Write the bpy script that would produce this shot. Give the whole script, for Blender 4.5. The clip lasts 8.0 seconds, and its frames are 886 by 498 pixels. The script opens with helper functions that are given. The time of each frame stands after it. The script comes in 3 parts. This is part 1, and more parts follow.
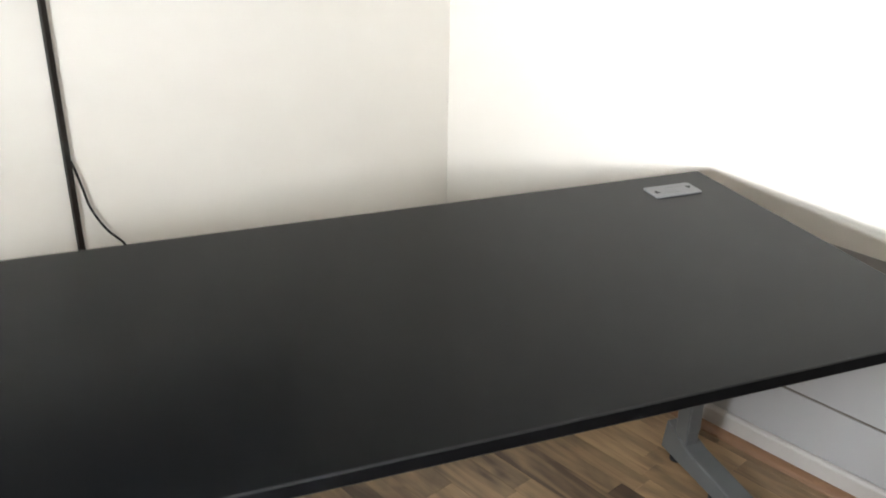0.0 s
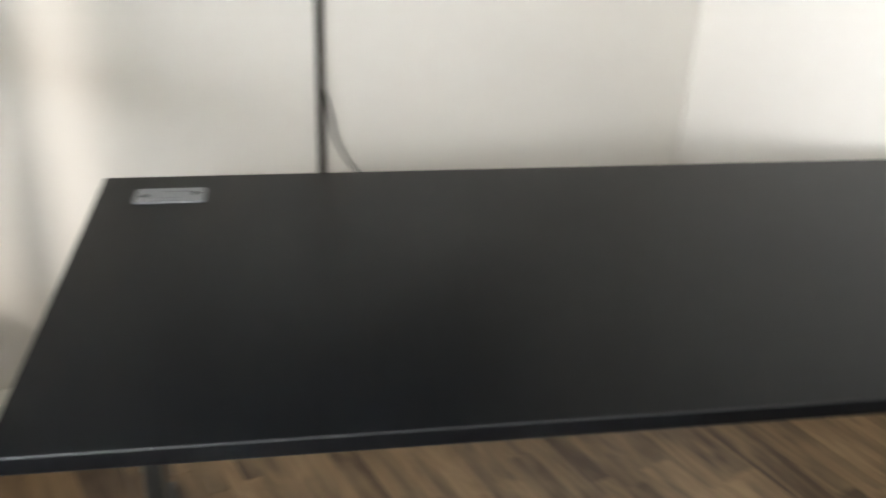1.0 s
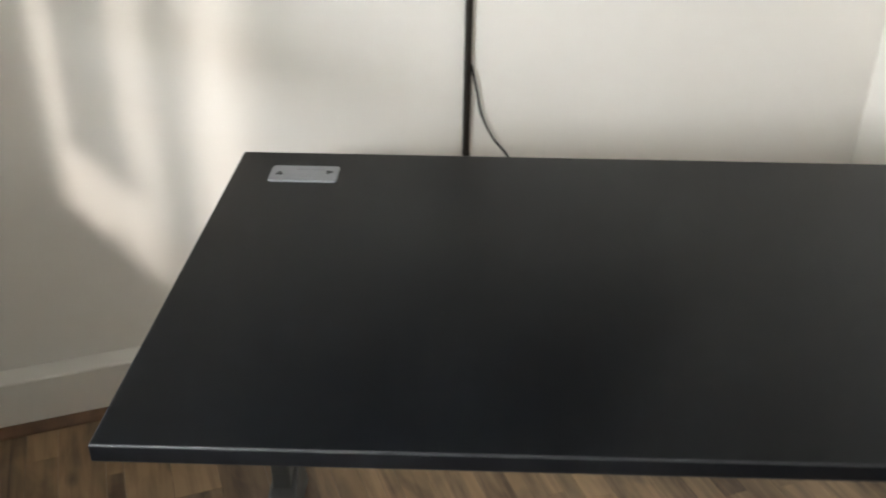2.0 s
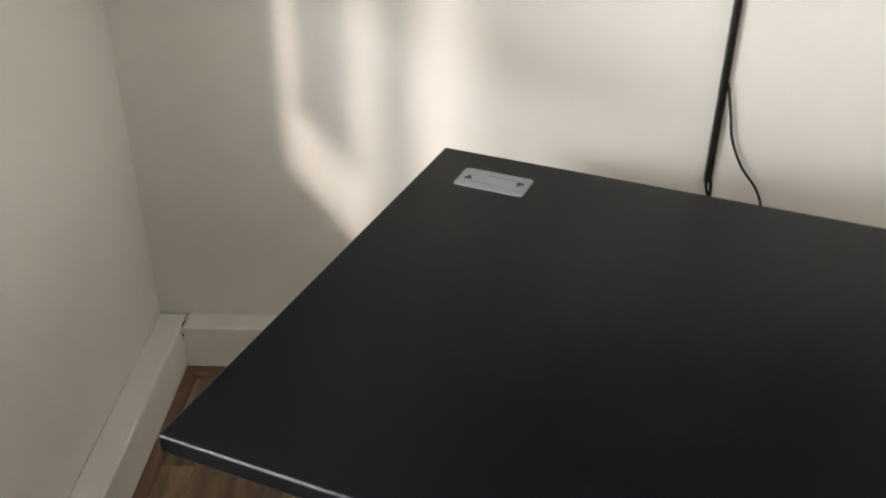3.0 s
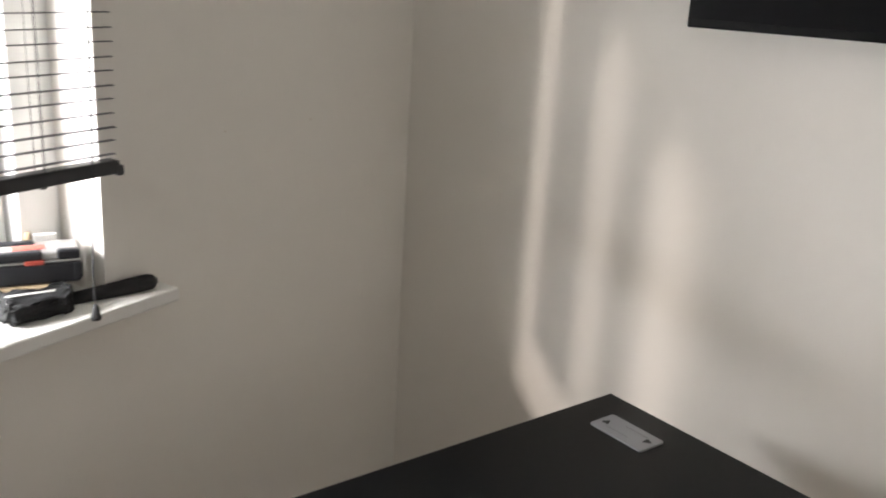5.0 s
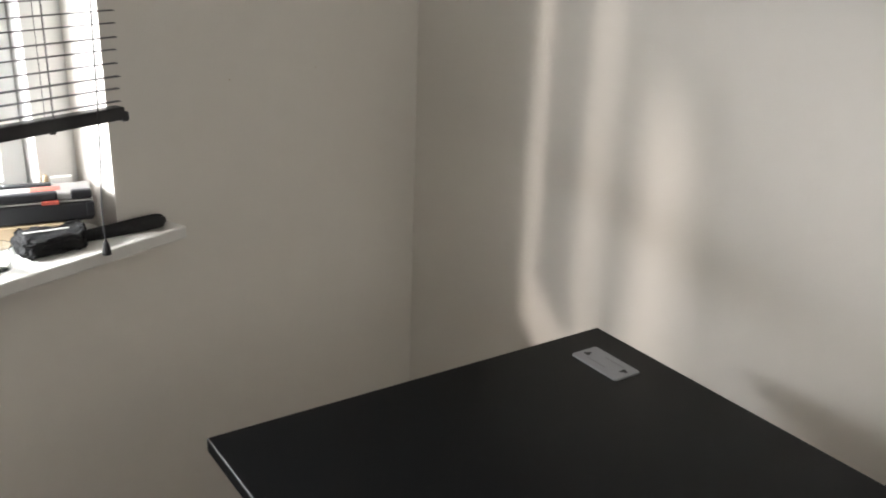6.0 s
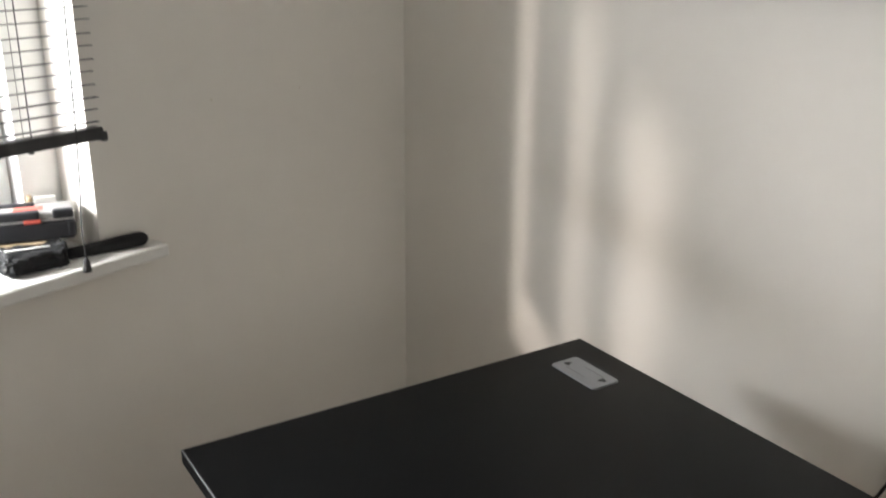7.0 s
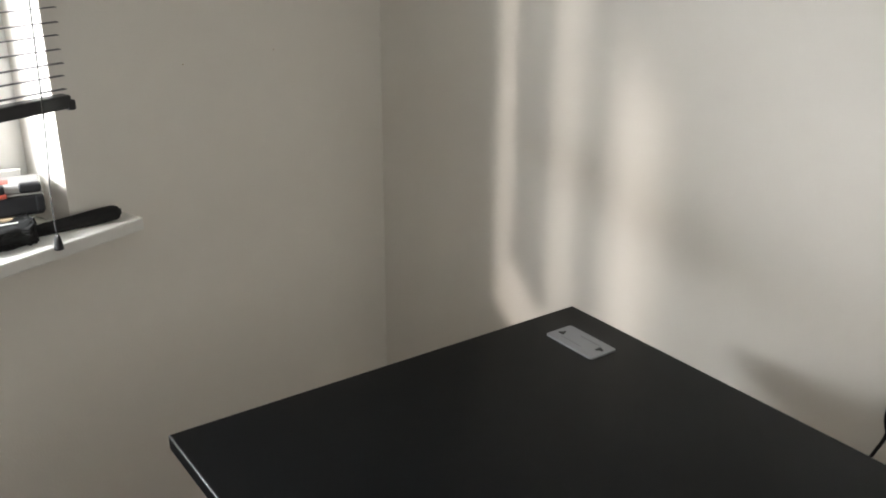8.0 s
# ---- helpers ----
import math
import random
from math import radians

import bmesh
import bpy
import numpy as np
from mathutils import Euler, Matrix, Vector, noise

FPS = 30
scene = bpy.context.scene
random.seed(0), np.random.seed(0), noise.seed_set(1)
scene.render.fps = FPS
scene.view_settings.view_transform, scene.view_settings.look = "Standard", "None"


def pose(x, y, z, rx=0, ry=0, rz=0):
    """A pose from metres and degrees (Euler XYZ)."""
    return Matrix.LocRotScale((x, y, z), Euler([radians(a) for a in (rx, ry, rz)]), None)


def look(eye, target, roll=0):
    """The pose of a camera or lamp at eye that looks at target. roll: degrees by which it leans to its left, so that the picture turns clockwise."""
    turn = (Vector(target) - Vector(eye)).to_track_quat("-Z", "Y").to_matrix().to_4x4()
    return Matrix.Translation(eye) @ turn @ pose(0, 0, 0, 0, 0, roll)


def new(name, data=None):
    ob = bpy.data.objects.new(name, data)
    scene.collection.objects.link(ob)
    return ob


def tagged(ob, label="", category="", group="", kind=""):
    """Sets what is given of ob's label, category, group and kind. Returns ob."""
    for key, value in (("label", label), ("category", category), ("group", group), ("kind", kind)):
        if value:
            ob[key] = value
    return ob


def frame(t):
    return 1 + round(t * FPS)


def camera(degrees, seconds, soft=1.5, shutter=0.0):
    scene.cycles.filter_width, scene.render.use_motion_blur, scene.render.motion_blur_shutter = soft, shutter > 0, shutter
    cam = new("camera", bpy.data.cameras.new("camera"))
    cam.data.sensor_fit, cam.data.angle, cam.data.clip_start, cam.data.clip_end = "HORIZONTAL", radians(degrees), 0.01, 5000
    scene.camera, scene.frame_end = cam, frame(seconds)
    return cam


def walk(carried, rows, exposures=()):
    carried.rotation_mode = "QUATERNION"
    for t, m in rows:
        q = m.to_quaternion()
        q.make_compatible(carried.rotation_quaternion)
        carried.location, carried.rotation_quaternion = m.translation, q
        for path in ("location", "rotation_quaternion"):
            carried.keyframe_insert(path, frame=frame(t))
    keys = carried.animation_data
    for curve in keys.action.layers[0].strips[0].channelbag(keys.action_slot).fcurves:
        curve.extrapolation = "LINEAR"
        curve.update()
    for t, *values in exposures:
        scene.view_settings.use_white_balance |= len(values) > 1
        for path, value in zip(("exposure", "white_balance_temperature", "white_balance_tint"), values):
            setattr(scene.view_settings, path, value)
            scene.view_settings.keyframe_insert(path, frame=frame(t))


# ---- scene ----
cam = camera(51.27, 8.0, soft=1.8, shutter=0.5)
PATH = [
    (0, pose(0.5086, -2.0666, 1.4417, 65.23, -0.86, -42.27)),
    (0.1, pose(0.5054, -2.0610, 1.4369, 64.89, -1.77, -42.36)),
    (0.2, pose(0.5022, -2.0557, 1.4324, 64.50, -3.10, -42.56)),
    (0.3, pose(0.4990, -2.0511, 1.4284, 64.68, -2.62, -40.69)),
    (0.4, pose(0.4958, -2.0475, 1.4254, 63.86, -2.45, -39.29)),
    (0.5, pose(0.4926, -2.0454, 1.4236, 63.07, -1.51, -37.05)),
    (0.6, pose(0.4883, -2.0437, 1.4229, 63.04, -1.61, -36.25)),
    (0.7, pose(0.4775, -2.0359, 1.4217, 62.40, -1.37, -34.86)),
    (0.8, pose(0.4535, -2.0144, 1.4179, 61.84, -1.18, -34.79)),
    (0.9, pose(0.4170, -1.9737, 1.3852, 62.49, -1.63, -34.17)),
    (1, pose(0.3968, -1.9485, 1.3553, 63.68, -2.08, -30.36)),
    (1.1, pose(0.4011, -1.9519, 1.3743, 63.36, -1.65, -27.47)),
    (1.2, pose(0.4099, -1.9553, 1.3934, 62.75, -1.61, -26.26)),
    (2.3, pose(0.5516, -1.8563, 1.3830, 60.35, -0.97, -13.94)),
    (2.5, pose(0.6177, -1.8365, 1.3958, 60.84, -1.63, -8.57)),
    (2.7, pose(0.6670, -1.8187, 1.3935, 60.35, -1.62, -4.80)),
    (2.8, pose(0.6837, -1.8080, 1.3913, 59.73, -1.32, -2.25)),
    (3, pose(0.7055, -1.7760, 1.3862, 58.92, -0.41, 1.45)),
    (3.2, pose(0.7183, -1.7264, 1.3824, 59.58, -1.65, 3.21)),
    (3.3, pose(0.7255, -1.6992, 1.3813, 59.86, -1.71, 4.40)),
    (3.5, pose(0.7508, -1.6526, 1.3803, 59.27, -2.45, 7.67)),
    (3.7, pose(0.7999, -1.6278, 1.3892, 59.27, -0.91, 13.44)),
    (3.8, pose(0.8331, -1.6224, 1.3985, 59.86, -0.67, 16.43)),
    (4, pose(0.9144, -1.6196, 1.4213, 61.03, -1.89, 21.18)),
    (4.1, pose(0.9604, -1.6250, 1.4328, 62.58, -1.37, 24.10)),
    (4.2, pose(1.0046, -1.6383, 1.4449, 64.29, -0.66, 26.65)),
    (4.3, pose(1.0423, -1.6562, 1.4579, 66.04, -0.05, 27.39)),
    (4.5, pose(1.0988, -1.7057, 1.4730, 69.49, -0.05, 26.91)),
    (4.7, pose(1.1392, -1.7702, 1.4612, 71.46, -1.92, 27.94)),
    (4.8, pose(1.1586, -1.7991, 1.4571, 71.85, -2.18, 29.63)),
    (5, pose(1.2017, -1.8388, 1.4600, 72.83, -3.23, 31.56)),
    (5.2, pose(1.2402, -1.8609, 1.4730, 71.44, -3.08, 33.66)),
    (6.3, pose(1.4206, -1.8173, 1.4766, 69.84, -0.97, 35.78)),
    (6.4, pose(1.4386, -1.8064, 1.4801, 70.40, -0.10, 35.89)),
    (6.5, pose(1.4406, -1.8104, 1.4772, 72.10, 0.48, 36.25)),
    (6.7, pose(1.4531, -1.8108, 1.4826, 72.36, 1.03, 36.41)),
    (7, pose(1.4447, -1.8102, 1.4560, 71.24, -0.41, 36.25)),
    (7.5, pose(1.4313, -1.7827, 1.4685, 68.82, -1.33, 35.62)),
    (8, pose(1.3627, -1.7908, 1.4486, 68.83, -0.22, 33.47)),
]
walk(cam, PATH, exposures=[(0.0, 1.47, 6430, 9), (0.5, 1.2, 6410, 9), (0.8, 1.12, 6420, 9), (1.2, 1.2, 6420, 9), (2.5, 1.25, 6430, 9), (3.5, 1.32, 6620, 13), (4.0, 1.43, 6570, 13), (4.5, 0.95, 6600, 14), (5.0, 0.68, 6630, 14), (5.2, 0.5, 6620, 13), (6.3, 0.7, 6590, 12), (6.5, 0.82, 6590, 12), (7.5, 0.62, 6530, 11), (8.0, 0.72, 6530, 10)])

# ---- light: low hazy sun and sky through the window in the west wall ----
SUN_DIR = Vector((0.379, 1.0, -0.525)).normalized()
SUN_EL = math.asin(-SUN_DIR.z)
world = bpy.data.worlds.new("sky")
scene.world = world
world.use_nodes = True
wn = world.node_tree.nodes
sky = wn.new("ShaderNodeTexSky")
sky.sky_type = "NISHITA"
sky.sun_disc = False
sky.sun_elevation = SUN_EL
sky.air_density, sky.dust_density, sky.ozone_density = 1.0, 5.0, 1.0
sky.sun_rotation = math.atan2(-SUN_DIR.x, -SUN_DIR.y)
wn["Background"].inputs["Strength"].default_value = 0.07
haze = wn.new("ShaderNodeHueSaturation")
haze.inputs["Saturation"].default_value = 0.35
world.node_tree.links.new(sky.outputs[0], haze.inputs["Color"])
world.node_tree.links.new(haze.outputs[0], wn["Background"].inputs[0])
sun_data = bpy.data.lights.new("sun", "SUN")
sun_data.energy, sun_data.angle, sun_data.color = 0.86, radians(2.6), (1.0, 0.92, 0.84)
sun = new("sun", sun_data)
sun.matrix_world = look(Vector((-3, -8, 4)), Vector((-3, -8, 4)) + SUN_DIR)

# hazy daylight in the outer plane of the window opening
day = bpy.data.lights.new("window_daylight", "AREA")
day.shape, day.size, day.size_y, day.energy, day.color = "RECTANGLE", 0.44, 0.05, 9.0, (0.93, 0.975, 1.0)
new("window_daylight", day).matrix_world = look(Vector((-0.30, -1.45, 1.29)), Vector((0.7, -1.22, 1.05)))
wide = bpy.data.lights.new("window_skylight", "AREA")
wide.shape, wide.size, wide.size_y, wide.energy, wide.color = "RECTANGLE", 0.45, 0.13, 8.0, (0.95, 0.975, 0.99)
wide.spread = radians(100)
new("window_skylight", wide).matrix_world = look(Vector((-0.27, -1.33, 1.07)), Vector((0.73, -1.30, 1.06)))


# ---- materials ----
def rgb(c):
    return (c[0], c[1], c[2], 1.0)


def paint(name, base, rough=0.6, var=0.05, scale=3.0, fine=300.0, bump=0.02, metal=0.0, per_object=0.0, spec=0.5, rough_var=0.08):
    """A surface with blotches at one scale, grain at another, and a fine relief."""
    m = bpy.data.materials.new(name)
    m.use_nodes = True
    n, lk = m.node_tree.nodes, m.node_tree.links
    b = n["Principled BSDF"]
    geo = n.new("ShaderNodeNewGeometry")
    big, small = n.new("ShaderNodeTexNoise"), n.new("ShaderNodeTexNoise")
    big.inputs["Scale"].default_value, big.inputs["Detail"].default_value = scale, 5
    small.inputs["Scale"].default_value, small.inputs["Detail"].default_value = fine, 3
    for t in (big, small):
        lk.new(geo.outputs["Position"], t.inputs["Vector"])
    ramp = n.new("ShaderNodeMapRange")
    ramp.inputs["From Min"].default_value, ramp.inputs["From Max"].default_value = 0.25, 0.75
    ramp.inputs["To Min"].default_value, ramp.inputs["To Max"].default_value = 1 - var, 1 + var
    lk.new(big.outputs["Fac"], ramp.inputs["Value"])
    hsv = n.new("ShaderNodeHueSaturation")
    hsv.inputs["Color"].default_value = rgb(base)
    if per_object:
        info, r2, mul = n.new("ShaderNodeObjectInfo"), n.new("ShaderNodeMapRange"), n.new("ShaderNodeMath")
        r2.inputs["To Min"].default_value, r2.inputs["To Max"].default_value = 1 - per_object, 1 + per_object
        lk.new(info.outputs["Random"], r2.inputs["Value"])
        mul.operation = "MULTIPLY"
        lk.new(r2.outputs[0], mul.inputs[0])
        lk.new(ramp.outputs[0], mul.inputs[1])
        lk.new(mul.outputs[0], hsv.inputs["Value"])
    else:
        lk.new(ramp.outputs[0], hsv.inputs["Value"])
    lk.new(hsv.outputs[0], b.inputs["Base Color"])
    rr = n.new("ShaderNodeMapRange")
    rr.inputs["To Min"].default_value, rr.inputs["To Max"].default_value = max(0.02, rough - rough_var), min(1, rough + rough_var)
    lk.new(big.outputs["Fac"], rr.inputs["Value"])
    lk.new(rr.outputs[0], b.inputs["Roughness"])
    b.inputs["Metallic"].default_value = metal
    b.inputs["Specular IOR Level"].default_value = spec
    if bump:
        bp = n.new("ShaderNodeBump")
        bp.inputs["Strength"].default_value, bp.inputs["Distance"].default_value = bump * 10, 0.001
        lk.new(small.outputs["Fac"], bp.inputs["Height"])
        lk.new(bp.outputs[0], b.inputs["Normal"])
    return m


def wood(name, light, dark, per_piece=True, knots=False):
    """Long grain along y, with a tone of its own for every strip."""
    m = bpy.data.materials.new(name)
    m.use_nodes = True
    n, lk = m.node_tree.nodes, m.node_tree.links
    b = n["Principled BSDF"]
    geo, mp = n.new("ShaderNodeNewGeometry"), n.new("ShaderNodeMapping")
    mp.inputs["Scale"].default_value = (26, 2.2, 26)
    info, comb, add = n.new("ShaderNodeObjectInfo"), n.new("ShaderNodeCombineXYZ"), n.new("ShaderNodeVectorMath")
    seed = info.outputs["Random"] if per_piece else geo.outputs["Random Per Island"]
    mul = n.new("ShaderNodeMath")
    mul.operation, mul.inputs[1].default_value = "MULTIPLY", 37.0
    lk.new(seed, mul.inputs[0])
    lk.new(mul.outputs[0], comb.inputs[0])
    lk.new(mul.outputs[0], comb.inputs[1])
    lk.new(geo.outputs["Position"], add.inputs[0])
    lk.new(comb.outputs[0], add.inputs[1])
    lk.new(add.outputs[0], mp.inputs["Vector"])
    g1, g2 = n.new("ShaderNodeTexNoise"), n.new("ShaderNodeTexNoise")
    g1.inputs["Scale"].default_value, g1.inputs["Detail"].default_value, g1.inputs["Distortion"].default_value = 1.0, 6, 1.2
    g2.inputs["Scale"].default_value, g2.inputs["Detail"].default_value = 6.0, 4
    lk.new(mp.outputs[0], g1.inputs["Vector"])
    lk.new(mp.outputs[0], g2.inputs["Vector"])
    mixv = n.new("ShaderNodeMath")
    mixv.operation = "MULTIPLY_ADD"
    mixv.inputs[1].default_value = 1.0
    lk.new(g1.outputs["Fac"], mixv.inputs[0])
    tone = n.new("ShaderNodeMapRange")
    tone.inputs["To Min"].default_value, tone.inputs["To Max"].default_value = -0.16, 0.36
    lk.new(seed, tone.inputs["Value"])
    mp2, g3, blot, plus = n.new("ShaderNodeMapping"), n.new("ShaderNodeTexNoise"), n.new("ShaderNodeMapRange"), n.new("ShaderNodeMath")
    mp2.inputs["Scale"].default_value = (14, 5, 14)
    g3.inputs["Scale"].default_value, g3.inputs["Detail"].default_value, g3.inputs["Distortion"].default_value = 1.0, 3, 0.8
    blot.inputs["From Min"].default_value, blot.inputs["From Max"].default_value = 0.3, 0.7
    blot.inputs["To Min"].default_value, blot.inputs["To Max"].default_value = -0.30, 0.04
    plus.operation = "ADD"
    lk.new(add.outputs[0], mp2.inputs["Vector"])
    lk.new(mp2.outputs[0], g3.inputs["Vector"])
    lk.new(g3.outputs["Fac"], blot.inputs["Value"])
    lk.new(blot.outputs[0], plus.inputs[0])
    lk.new(tone.outputs[0], plus.inputs[1])
    lk.new(plus.outputs[0], mixv.inputs[2])
    ramp = n.new("ShaderNodeValToRGB")
    ramp.color_ramp.elements[0].position, ramp.color_ramp.elements[0].color = 0.15, rgb(dark)
    ramp.color_ramp.elements[1].position, ramp.color_ramp.elements[1].color = 0.8, rgb(light)
    lk.new(mixv.outputs[0], ramp.inputs[0])
    colour = ramp.outputs[0]
    if knots:
        mp3, vor, near, mix = n.new("ShaderNodeMapping"), n.new("ShaderNodeTexVoronoi"), n.new("ShaderNodeMapRange"), n.new("ShaderNodeMixRGB")
        mp3.inputs["Scale"].default_value = (9, 4.5, 9)
        vor.inputs["Scale"].default_value = 1.0
        near.inputs["From Min"].default_value, near.inputs["From Max"].default_value = 0.03, 0.17
        near.inputs["To Min"].default_value, near.inputs["To Max"].default_value = 0.75, 0.0
        mix.inputs["Color2"].default_value = rgb([0.55 * c for c in dark])
        lk.new(add.outputs[0], mp3.inputs["Vector"])
        lk.new(mp3.outputs[0], vor.inputs["Vector"])
        lk.new(vor.outputs["Distance"], near.inputs["Value"])
        lk.new(near.outputs[0], mix.inputs["Fac"])
        lk.new(colour, mix.inputs["Color1"])
        colour = mix.outputs[0]
    lk.new(colour, b.inputs["Base Color"])
    b.inputs["Roughness"].default_value = 0.45
    bp = n.new("ShaderNodeBump")
    bp.inputs["Strength"].default_value, bp.inputs["Distance"].default_value = 0.15, 0.001
    lk.new(g2.outputs["Fac"], bp.inputs["Height"])
    lk.new(bp.outputs[0], b.inputs["Normal"])
    return m


WALL = paint("wall_paint", (0.80, 0.765, 0.71), 0.75, 0.025, 1.5, 220, 0.03)
GREYWALL = paint("bounce_grey_wall", (0.60, 0.57, 0.53), 0.8, 0.03, 1.5, 220, 0.03)
# cool grey lowered further to hold the shade beneath the desk
BOARD = paint("cool_grey_board_shaded", (0.32, 0.312, 0.315), 0.55, 0.05, 3, 220, 0.02)
CEIL = paint("ceiling_paint", (0.82, 0.81, 0.78), 0.85, 0.02, 1.5, 220, 0.02)
# darkened copy of the trim paint: the east skirting's shade is in the colour
EASTTRIM = paint("trim_gloss_paint_shaded", (0.40, 0.372, 0.352), 0.5, 0.06, 6, 120, 0.015)
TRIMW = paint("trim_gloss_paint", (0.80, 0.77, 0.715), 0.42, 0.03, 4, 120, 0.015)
UPVC = paint("window_plastic", (0.82, 0.82, 0.80), 0.3, 0.03, 5, 80, 0.005)
SILL = paint("sill_paint", (0.80, 0.79, 0.76), 0.35, 0.04, 6, 150, 0.01)
DESK = paint("black_desk_laminate", (0.0019, 0.0022, 0.0027), 0.31, 0.04, 5, 900, 0.004, spec=0.115, rough_var=0.02)
EDGE = paint("black_edge_band", (0.004, 0.004, 0.0045), 0.55, 0.1, 8, 500, 0.004, spec=0.04)
# lighter, glossier black that carries the highlight along the desk's edges
ARRIS = paint("highlight_black_arris", (0.012, 0.012, 0.013), 0.36, 0.2, 60, 700, 0.05, spec=0.26, rough_var=0.14)
GREYP = paint("grey_plastic", (0.185, 0.185, 0.195), 0.42, 0.05, 20, 700, 0.01)
DARKHOLE = paint("hole_shade_and_glide", (0.01, 0.01, 0.01), 0.7, 0.1, 20, 300, 0.0)
GROOVE = paint("groove_shade_grey", (0.14, 0.14, 0.145), 0.5, 0.05, 20, 700, 0.0)
SILVER = paint("silver_powder_coat", (0.115, 0.120, 0.122), 0.42, 0.05, 8, 600, 0.01, metal=0.2)
TRUNK = paint("dark_brown_plastic", (0.012, 0.009, 0.007), 0.45, 0.1, 10, 300, 0.005, spec=0.25)
CABLE = paint("black_cable_sheath", (0.006, 0.006, 0.006), 0.5, 0.1, 20, 300, 0.0, spec=0.25)
TVBLACK = paint("television_casing", (0.005, 0.005, 0.0055), 0.4, 0.08, 8, 400, 0.004, spec=0.12)
SCREEN = paint("television_screen", (0.006, 0.006, 0.0065), 0.32, 0.05, 2, 100, 0.0, spec=0.08, rough_var=0.0)
BLIND = paint("black_blind_slat", (0.022, 0.022, 0.024), 0.4, 0.1, 6, 300, 0.003)
CORD = paint("dark_cord", (0.03, 0.03, 0.032), 0.8, 0.1, 50, 800, 0.01)
CASE = paint("black_hard_plastic", (0.013, 0.014, 0.018), 0.45, 0.15, 15, 350, 0.03)
LIDGREY = paint("light_grey_plastic", (0.30, 0.295, 0.29), 0.35, 0.08, 15, 350, 0.01)
SEAL = paint("brown_rubber_seal", (0.05, 0.038, 0.028), 0.7, 0.1, 20, 300, 0.0)
CRACK = paint("open_joint", (0.11, 0.095, 0.08), 0.9, 0.2, 60, 300, 0.0)
RED = paint("red_plastic", (0.5, 0.09, 0.065), 0.4, 0.1, 20, 200, 0.01)
PAPER = paint("white_paper", (0.62, 0.61, 0.58), 0.8, 0.05, 15, 300, 0.01)
FABRIC = paint("black_fabric", (0.009, 0.009, 0.010), 0.9, 0.25, 30, 900, 0.08)
BROWN = paint("brown_card", (0.5, 0.38, 0.25), 0.8, 0.12, 20, 300, 0.02)
PAVING = paint("outdoor_paving", (0.32, 0.31, 0.29), 0.9, 0.15, 0.6, 20, 0.05)
FLOORW = wood("floor_strip_wood", (0.34, 0.222, 0.12), (0.062, 0.036, 0.02), knots=True)
FLOORJ = wood("floor_strip_wood_far", (0.34, 0.222, 0.12), (0.062, 0.036, 0.02), per_piece=False, knots=True)
BEAD = wood("beading_wood", (0.20, 0.105, 0.055), (0.10, 0.054, 0.03))
UNDER = paint("floor_underlay", (0.05, 0.04, 0.03), 0.9, 0.1, 8, 100, 0.0)
GLASS = bpy.data.materials.new("clear_glass")
GLASS.use_nodes = True
_b = GLASS.node_tree.nodes["Principled BSDF"]
_b.inputs["Transmission Weight"].default_value, _b.inputs["Roughness"].default_value, _b.inputs["IOR"].default_value = 1.0, 0.0, 1.45
_b.inputs["Base Color"].default_value = (0.96, 0.98, 0.97, 1)


# ---- mesh helpers ----
def box(bm, x0, x1, y0, y1, z0, z1):
    vs = [bm.verts.new(p) for p in ((x0, y0, z0), (x1, y0, z0), (x1, y1, z0), (x0, y1, z0), (x0, y0, z1), (x1, y0, z1), (x1, y1, z1), (x0, y1, z1))]
    for f in ((0, 3, 2, 1), (4, 5, 6, 7), (0, 1, 5, 4), (1, 2, 6, 5), (2, 3, 7, 6), (3, 0, 4, 7)):
        bm.faces.new([vs[i] for i in f])
    return vs


def soft_box(x0, x1, y0, y1, z0, z1, r=0.002, seg=2):
    bm = bmesh.new()
    box(bm, x0, x1, y0, y1, z0, z1)
    bmesh.ops.bevel(bm, geom=bm.edges[:], offset=r, segments=seg, affect="EDGES", profile=0.5)
    return bm


def plate(w, d, h, r, seg=5, edge=0.001):
    """A slab with rounded corners, centred, its foot at z = 0."""
    bm = bmesh.new()
    pts = []
    for cx, cy, a0 in ((w / 2 - r, d / 2 - r, 0), (-w / 2 + r, d / 2 - r, 90), (-w / 2 + r, -d / 2 + r, 180), (w / 2 - r, -d / 2 + r, 270)):
        for i in range(seg + 1):
            a = radians(a0 + 90 * i / seg)
            pts.append((cx + r * math.cos(a), cy + r * math.sin(a)))
    face = bm.faces.new([bm.verts.new((x, y, 0)) for x, y in pts])
    top = bmesh.ops.extrude_face_region(bm, geom=[face])
    bmesh.ops.translate(bm, verts=[v for v in top["geom"] if isinstance(v, bmesh.types.BMVert)], vec=(0, 0, h))
    bmesh.ops.recalc_face_normals(bm, faces=bm.faces[:])
    if edge:
        es = [e for e in bm.edges if all(v.co.z > h - 1e-6 for v in e.verts)]
        bmesh.ops.bevel(bm, geom=es, offset=edge, segments=2, affect="EDGES")
    return bm


